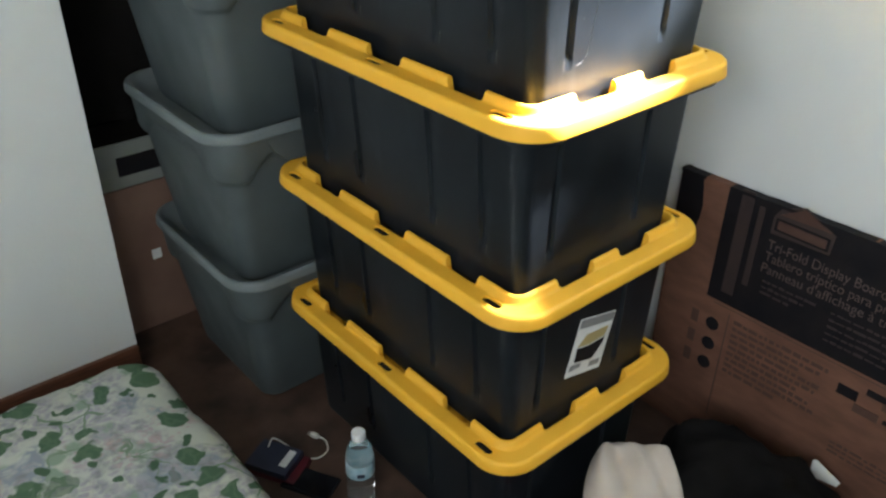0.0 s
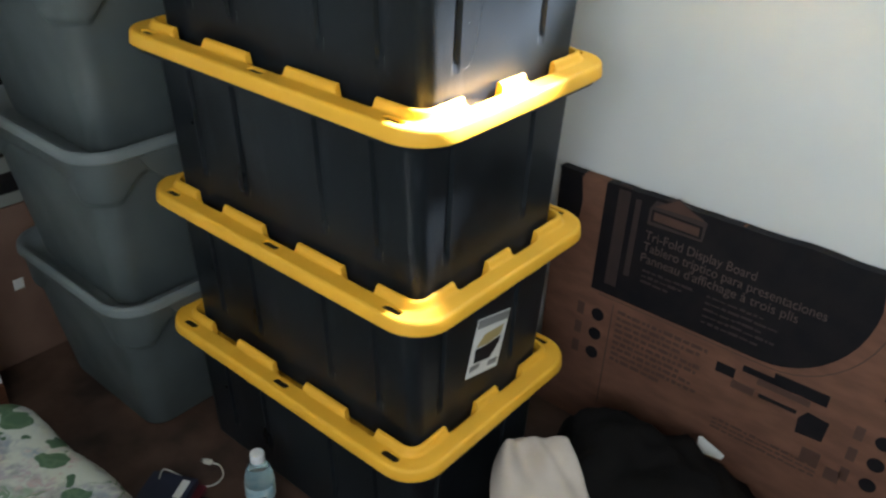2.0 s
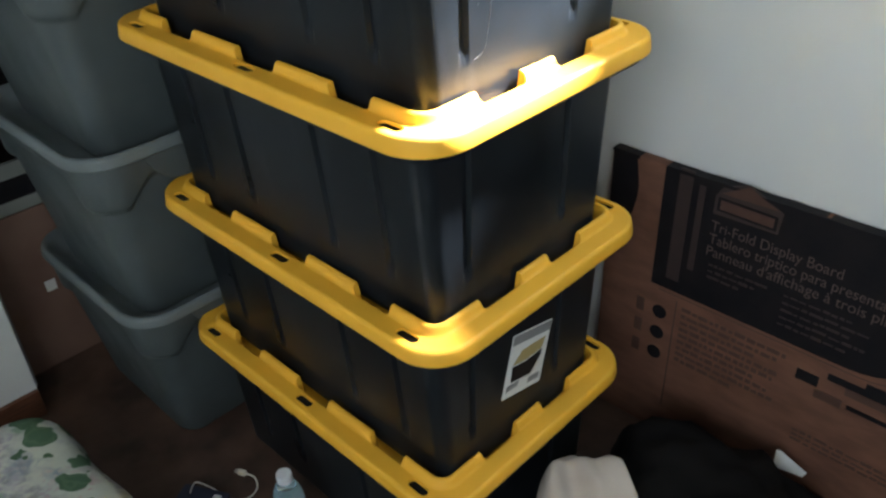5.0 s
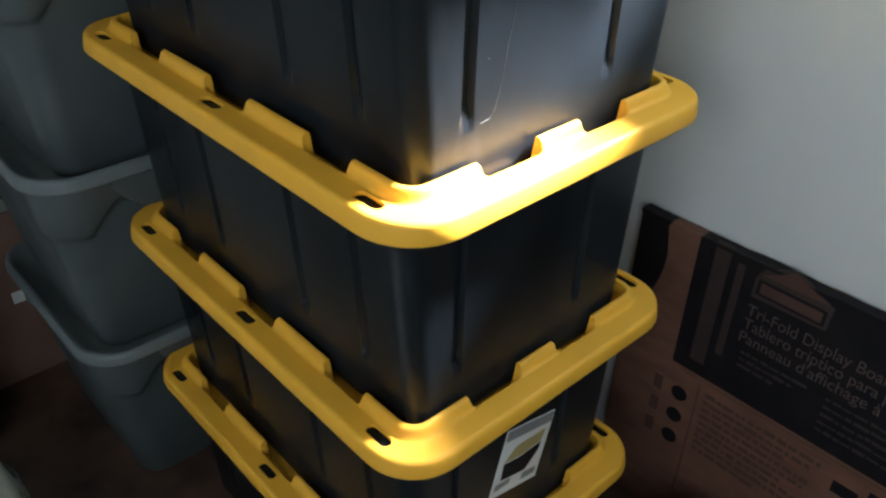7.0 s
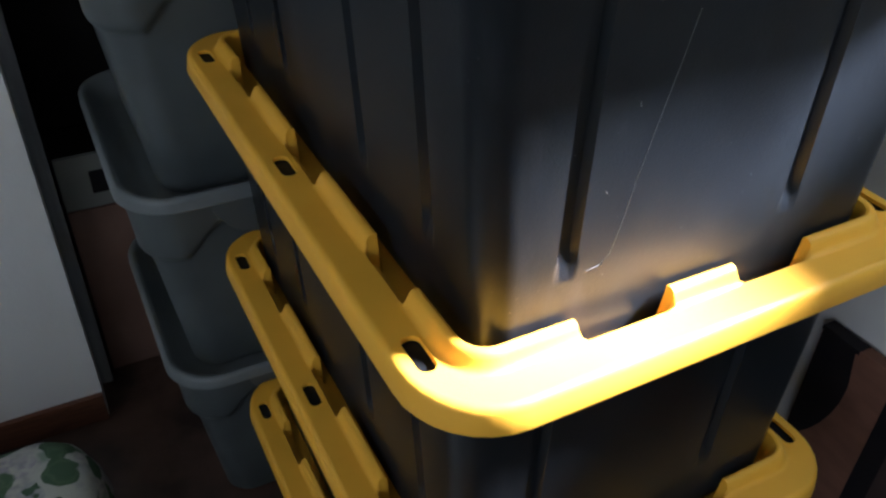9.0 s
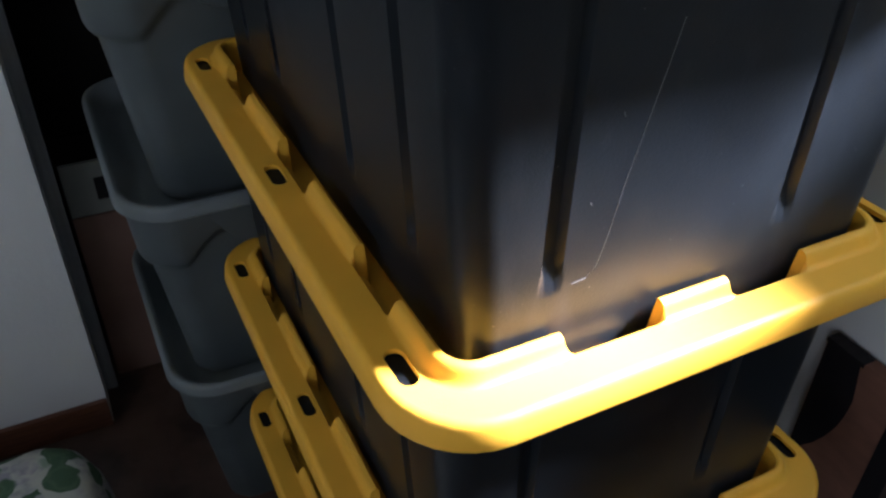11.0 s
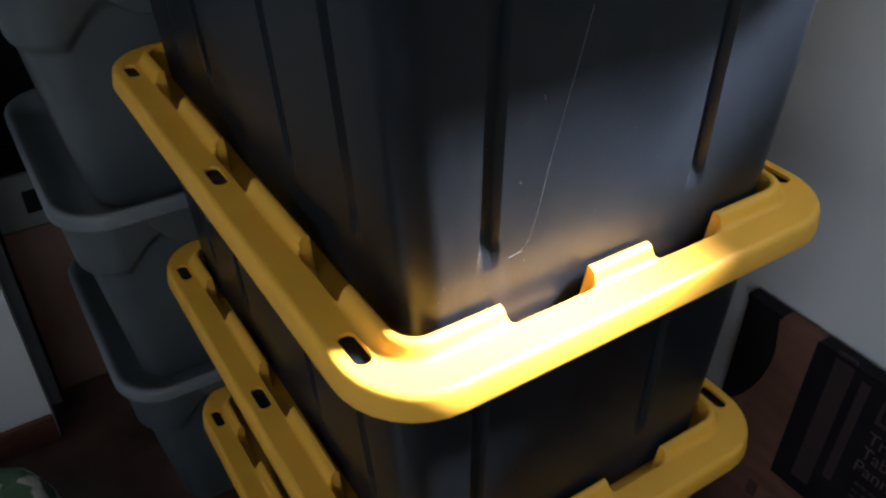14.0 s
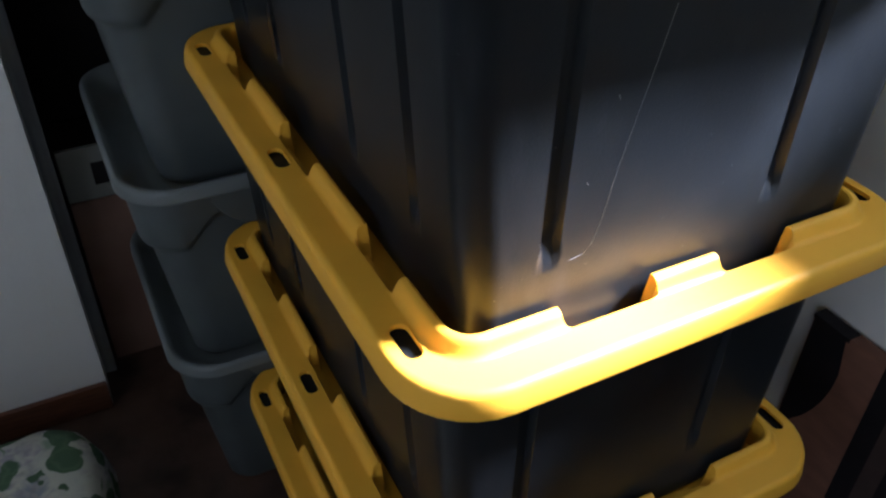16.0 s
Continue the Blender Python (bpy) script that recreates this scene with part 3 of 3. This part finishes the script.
for u0 in (-0.52, 0.119, 0.759):
    if u0 < 0:
        arc_pts = [(max(u, 0.002), z) for u, z in panel_shape(u0) if u > -0.02]
        on_carton("dark_panel", [(0.002, 0.44)] + [(u, z) for u, z in arc_pts if u > 0.01] + [(0.002, 0.660)], INK)
        continue
    if u0 < 0.5:
        on_carton("panel_outline", [(u, z) for u, z in panel_shape(u0 + 0.02, 0.010)], BROWN_INK, 1)
        on_carton("panel_margin", [(u, z) for u, z in panel_shape(u0 + 0.02, 0.007)], KRAFT, 2)
        on_carton("dark_panel", panel_shape(u0), INK, 3)
    else:
        on_carton("dark_panel", rect(u0, u0 + 0.45, 0.42, 0.676), INK)
    for j, zz in enumerate((0.327, 0.272, 0.217)):
        on_carton("printed_dot", disc(u0 + 0.027, zz, 0.0165), INK)
        on_carton("printed_mark", rect(u0 - 0.028, u0 - 0.010, zz - 0.017, zz + 0.016), BROWN_INK)
# second colour field and pictures inside the dark panel
on_carton("picture_board", rect(0.150, 0.178, 0.42, 0.672), DIM_INK, 4)
on_carton("picture_board", rect(0.192, 0.205, 0.46, 0.65), DIM_INK, 4)
on_carton("brand_shape", [(0.226, 0.602), (0.350, 0.606), (0.353, 0.650), (0.285, 0.682), (0.238, 0.662), (0.226, 0.640)], DIM_INK, 4)
on_carton("brand_roof", [(0.236, 0.648), (0.346, 0.652), (0.285, 0.678)], BROWN_INK, 5)
on_carton("brand_bar", rect(0.232, 0.346, 0.611, 0.640), INK, 5)
on_carton("brand_bar", rect(0.238, 0.340, 0.616, 0.635), BROWN_INK, 6)
lettering("Tri-Fold Display Board", 0.227, 0.566, 0.246)
lettering("Tablero tr\u00edptico para presentaciones", 0.227, 0.538, 0.392)
lettering("Panneau d'affichage \u00e0 trois plis", 0.226, 0.510, 0.344)
for j in range(3):
    print_line("small_print", 0.235, 0.36 - 0.03 * j, 0.487 - 0.014 * j, 0.494 - 0.014 * j, DIM_INK, 4)
for j in range(5):
    print_line("small_print", 0.385, 0.51 + 0.03 * (j % 2), 0.487 - 0.016 * j, 0.494 - 0.016 * j, DIM_INK, 4)
on_carton("print_rule", rect(0.180, 0.183, 0.08, 0.372), BROWN_INK)
for j in range(9):
    print_line("text_line", 0.195, (0.415, 0.40, 0.36, 0.41, 0.405, 0.37, 0.40, 0.41, 0.33)[j], 0.352 - 0.0165 * j, 0.363 - 0.0165 * j, BROWN_INK)
on_carton("printed_icon", rect(0.440, 0.482, 0.322, 0.347), INK)
for k, (a, b, z0, z1, mat) in enumerate(((0.495, 0.60, 0.350, 0.366, INK), (0.53, 0.64, 0.334, 0.349, BROWN_INK), (0.56, 0.67, 0.352, 0.380, INK), (0.48, 0.53, 0.300, 0.318, BROWN_INK), (0.54, 0.62, 0.306, 0.314, INK))):
    on_carton("printed_picture", rect(a, b, z0, z1), mat, k + 1)
on_carton("printed_icon", [(0.628, 0.262), (0.682, 0.266), (0.685, 0.318), (0.640, 0.322), (0.626, 0.300)], INK)
on_carton("printed_icon", rect(0.652, 0.69, 0.200, 0.236), BROWN_INK)
on_carton("printed_icon", rect(0.705, 0.735, 0.185, 0.215), BROWN_INK)
for j in range(3):
    print_line("text_line", 0.46, 0.69, 0.196 - 0.012 * j, 0.204 - 0.012 * j, BROWN_INK)
on_carton("printed_icon", rect(0.71, 0.74, 0.06, 0.12), BROWN_INK)

# ---- mattress under a floral cover ----
def mattress():
    rings = []
    def ring(z, shrink, r):
        pts = []
        for (x, y), k, tag in outline(-0.985, -0.115, 0.702 - shrink, 0.985 - shrink, r, [(c / 41 * (0.702 - shrink - r), "s") for c in range(-40, 41)], [(c / 57 * (0.985 - shrink - r), "s") for c in range(-56, 57)], arc=10):
            w = (wrinkle((x, y, z), 6, 0.012) + wrinkle((x, y, z), 19, 0.006, 3)) * max(0.0, 1 - shrink * 4)
            pts.append((x + w, y + 0.8 * w, z + (wrinkle((x, y, 0), 7, 0.009, 5) + wrinkle((x, y, 0), 24, 0.004, 1) if z > 0.12 else 0)))
        return pts
    for z, shrink in ((0.000, 0.03), (0.020, 0.012), (0.075, 0.0), (0.140, 0.001), (0.178, 0.007), (0.198, 0.020), (0.208, 0.045), (0.213, 0.10), (0.216, 0.14), (0.217, 0.18), (0.218, 0.22), (0.219, 0.26), (0.219, 0.30), (0.219, 0.35), (0.219, 0.40), (0.219, 0.45), (0.219, 0.52), (0.219, 0.58)):
        rings.append(ring(z, shrink, max(0.095 - shrink * 0.3, 0.03)))
    return loft(rings)


tagged(part("mattress", mattress(), FLORAL, None, angle=60), "low mattress in white cotton with green leaf print", "mattress")

# ---- water bottle ----
bottle = thing("water_bottle", (-0.066, 0.308, 0.0), "clear plastic water bottle with a white cap and pale blue label", "bottle")
part("bottle_body", lathe([(0.006, 0.004), (0.020, 0.001), (0.028, 0.004), (0.031, 0.012), (0.031, 0.030), (0.0295, 0.034), (0.031, 0.038), (0.031, 0.052), (0.0295, 0.056), (0.031, 0.060), (0.031, 0.080),
                           (0.0305, 0.120), (0.031, 0.128), (0.0305, 0.140), (0.026, 0.160), (0.018, 0.177), (0.0135, 0.184), (0.0128, 0.192)], 36), CLEAR, bottle)
part("label", lathe([(0.0312, 0.092), (0.0316, 0.093), (0.0314, 0.128), (0.031, 0.129)], 36), LABEL, bottle, "pale blue paper label")
mark = part("label_bar", box(-0.008, 0.008, -0.0325, -0.0315, 0.100, 0.110), BLUE, bottle, "dark bar printed on the label")
mark.rotation_euler = (0, 0, radians(-32))
part("cap", lathe([(0.010, 0.186), (0.0150, 0.187), (0.0152, 0.203), (0.0140, 0.206), (0.004, 0.2065)], 28), CAP, bottle, "white screw cap")

# ---- packet, phone and cable on the floor ----
packet = thing("small_box", (-0.158, 0.508, 0.0), "dark blue and red cardboard packet with a white sticker", "box", turn=28)
part("lower_box", box(-0.042, 0.042, -0.062, 0.058, 0, 0.016, 0.003), RED, packet, "dark red lower layer")
part("upper_box", box(-0.045, 0.040, -0.045, 0.062, 0.0165, 0.036, 0.004), BLUE, packet, "dark blue upper layer")
part("sticker", box(-0.024, 0.028, -0.033, -0.015, 0.0362, 0.0370), PAPER, packet, "white sticker")
phone = thing("phone", (-0.130, 0.418, 0.0), "black glossy phone lying on the floor", "phone", turn=28)
part("case", box(-0.034, 0.034, -0.060, 0.060, 0, 0.010, 0.003), BLACK, phone)
part("screen", box(-0.031, 0.031, -0.056, 0.056, 0.0102, 0.0108), PHONE, phone, "dark glass screen")
wire = thing("charging_cable", (0, 0, 0), "thin white charging cable with a plug, looped on the floor", "cable")
part("cord", tube(curve_points([(-0.160, 0.548, 0.039), (-0.135, 0.568, 0.034), (-0.112, 0.545, 0.012), (-0.100, 0.500, 0.004), (-0.075, 0.474, 0.004), (-0.044, 0.480, 0.004), (-0.030, 0.508, 0.006), (-0.038, 0.528, 0.009)]), 0.0019), CABLE, wire)
plug_part = part("plug", box(-0.0055, 0.0055, -0.010, 0.010, -0.005, 0.005, 0.002), CABLE, wire)
plug_part.matrix_local = pose(-0.042, 0.538, 0.009, 0, 0, 25)
for dx in (-0.004, 0.004):
    prong = part("prong", box(dx * 0.7 - 0.0006, dx * 0.7 + 0.0006, 0.010, 0.018, -0.003, 0.003), STEEL, plug_part)

# ---- pile of clothes between the totes and the carton ----
def heap(cx, cy, hx, hy, h, seed, power=2.4, rough=0.03):
    bm = bmesh.new()
    bmesh.ops.create_icosphere(bm, subdivisions=5, radius=1)
    for v in bm.verts:
        d = v.co.copy()
        s = (abs(d.x) ** power + abs(d.y) ** power + abs(d.z) ** power) ** (-1 / power)
        p = Vector((cx + d.x * s * hx, cy + d.y * s * hy, max(d.z * s, -0.02) * h))
        w = wrinkle(p, 7, rough, seed) + wrinkle(p, 17, rough * 0.5, seed + 3) + wrinkle(p, 40, rough * 0.15, seed)
        if d.z > -0.02:
            p += d * w
        p.z = max(p.z, 0.002)
        v.co = p
    return bm


tagged(part("cloth_bag", heap(0.425, -0.325, 0.212, 0.250, 0.245, 2.0, 2.7, 0.05), DARK_CLOTH, None, angle=70), "slumped black cloth bag on the floor beside the carton", "bag")
tagged(part("maroon_garment", heap(0.125, -0.215, 0.165, 0.15, 0.225, 7.0, 2.4, 0.02), RED_CLOTH, None, angle=70), "crumpled dark maroon garment on the floor", "clothing")


bag = bpy.data.objects["cloth_bag"]
pull = part("zipper_pull", box(-0.004, 0.004, -0.010, 0.010, -0.001, 0.001, 0.0008), STEEL, bag, "small steel zipper pull")
pull.matrix_local = pose(0.345, -0.425, 0.262, 10, 8, 35)


def towel_shape(u, v):
    # u runs down over the pile, v across
    x = 0.266 + 0.098 * v - 0.25 * u - 0.045 * math.sin(math.pi * min(1.0, u * 1.7)) * (1 - v)
    y = -0.060 - 0.105 * v - 0.36 * u + 0.03 * math.sin(math.pi * min(1.0, u * 1.7)) * (1 - v)
    z = 0.280 - 0.11 * u + 0.008 * math.sin(9 * v + 6 * u) + 0.006 * math.sin(15 * v - 11 * u + 1)
    lift = math.sin(math.pi * v) * (1 - u)
    x, y = x + 0.018 * lift - 0.012 * (1 - v) * u, y + 0.024 * lift + 0.010 * (1 - v) * u
    z -= 0.05 * (max(0.0, 0.26 - v) / 0.26) ** 2 + 0.05 * max(0.0, v - 0.9) / 0.1 + 0.05 * max(0.0, 0.08 - u) / 0.08
    z += wrinkle((x, y, 0), 15, 0.013, 4) - 0.012 * math.exp(-((v - 0.55 - 0.25 * math.sin(3.2 * u)) / 0.10) ** 2)
    x += wrinkle((x, y, z), 10, 0.008, 8)
    return (x, y, z)


tagged(part("towel", cloth(48, 32, towel_shape, 0.010), TOWEL, None, angle=70), "beige cotton towel draped over the clothes", "towel")
def paper_corner():
    """A thin sheet with a slanting upper edge."""
    bm = bmesh.new()
    edge = ((0.034, 0.012), (0.026, 0.014), (-0.028, -0.012), (-0.022, -0.024), (0.034, -0.024))
    near, far = ([bm.verts.new((x, y, z)) for y, z in edge] for x in (-0.001, 0.0))
    for i in range(5):
        bm.faces.new((near[i], near[(i + 1) % 5], far[(i + 1) % 5], far[i]))
    bm.faces.new(near[::-1]), bm.faces.new(far)
    return bm


tagged(part("paper_sheet", paper_corner(), PAPER), "white sheet of paper tucked behind the black bag", "paper").matrix_world = pose(0.643, -0.372, 0.160, -6, 18, 4)
tagged(part("white_sock", heap(0.565, -0.575, 0.03, 0.045, 0.13, 5.0, 2.2, 0.008), PAPER, None, angle=70), "rolled white sock beside the black bag", "clothing")

# ---- things in the closet ----
board = thing("cardboard_sheet", (-0.02, 1.215, 0.0), "dusty brown cardboard sheet leaning in the closet", "cardboard")
part("sheet", box(-0.20, 0.16, 0, 0.008, 0, 0.445, 0.002), CARD, board)
part("tag", box(-0.098, -0.072, -0.0015, 0, 0.215, 0.245), PAPER, board, "small white tag")
pic = thing("picture_frame", (-0.02, 1.222, 0.446), "off-white card frame with a dark middle, resting on the cardboard", "frame")
part("mount", pierced("y", 0, 0.01, -0.20, 0.16, 0, 0.122, -0.14, 0.10, 0.030, 0.085), WHITE_CARD, pic)
part("middle", box(-0.15, 0.11, 0.004, 0.008, 0.02, 0.095), INK, pic)
# Black hanging garment shape, added to keep the upper closet dark.
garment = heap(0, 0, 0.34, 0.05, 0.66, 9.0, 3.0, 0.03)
tagged(part("coat", garment, DARK_CLOTH, None, angle=70), "black hanging garment, added to darken the upper closet", "coat").matrix_world = pose(0.05, 1.33, 0.60)
structure("closet_rail", tube([(-0.8, 1.34, 1.75), (EAST, 1.34, 1.75)], 0.014, 12), STEEL, "steel clothes rail across the closet", "rail")
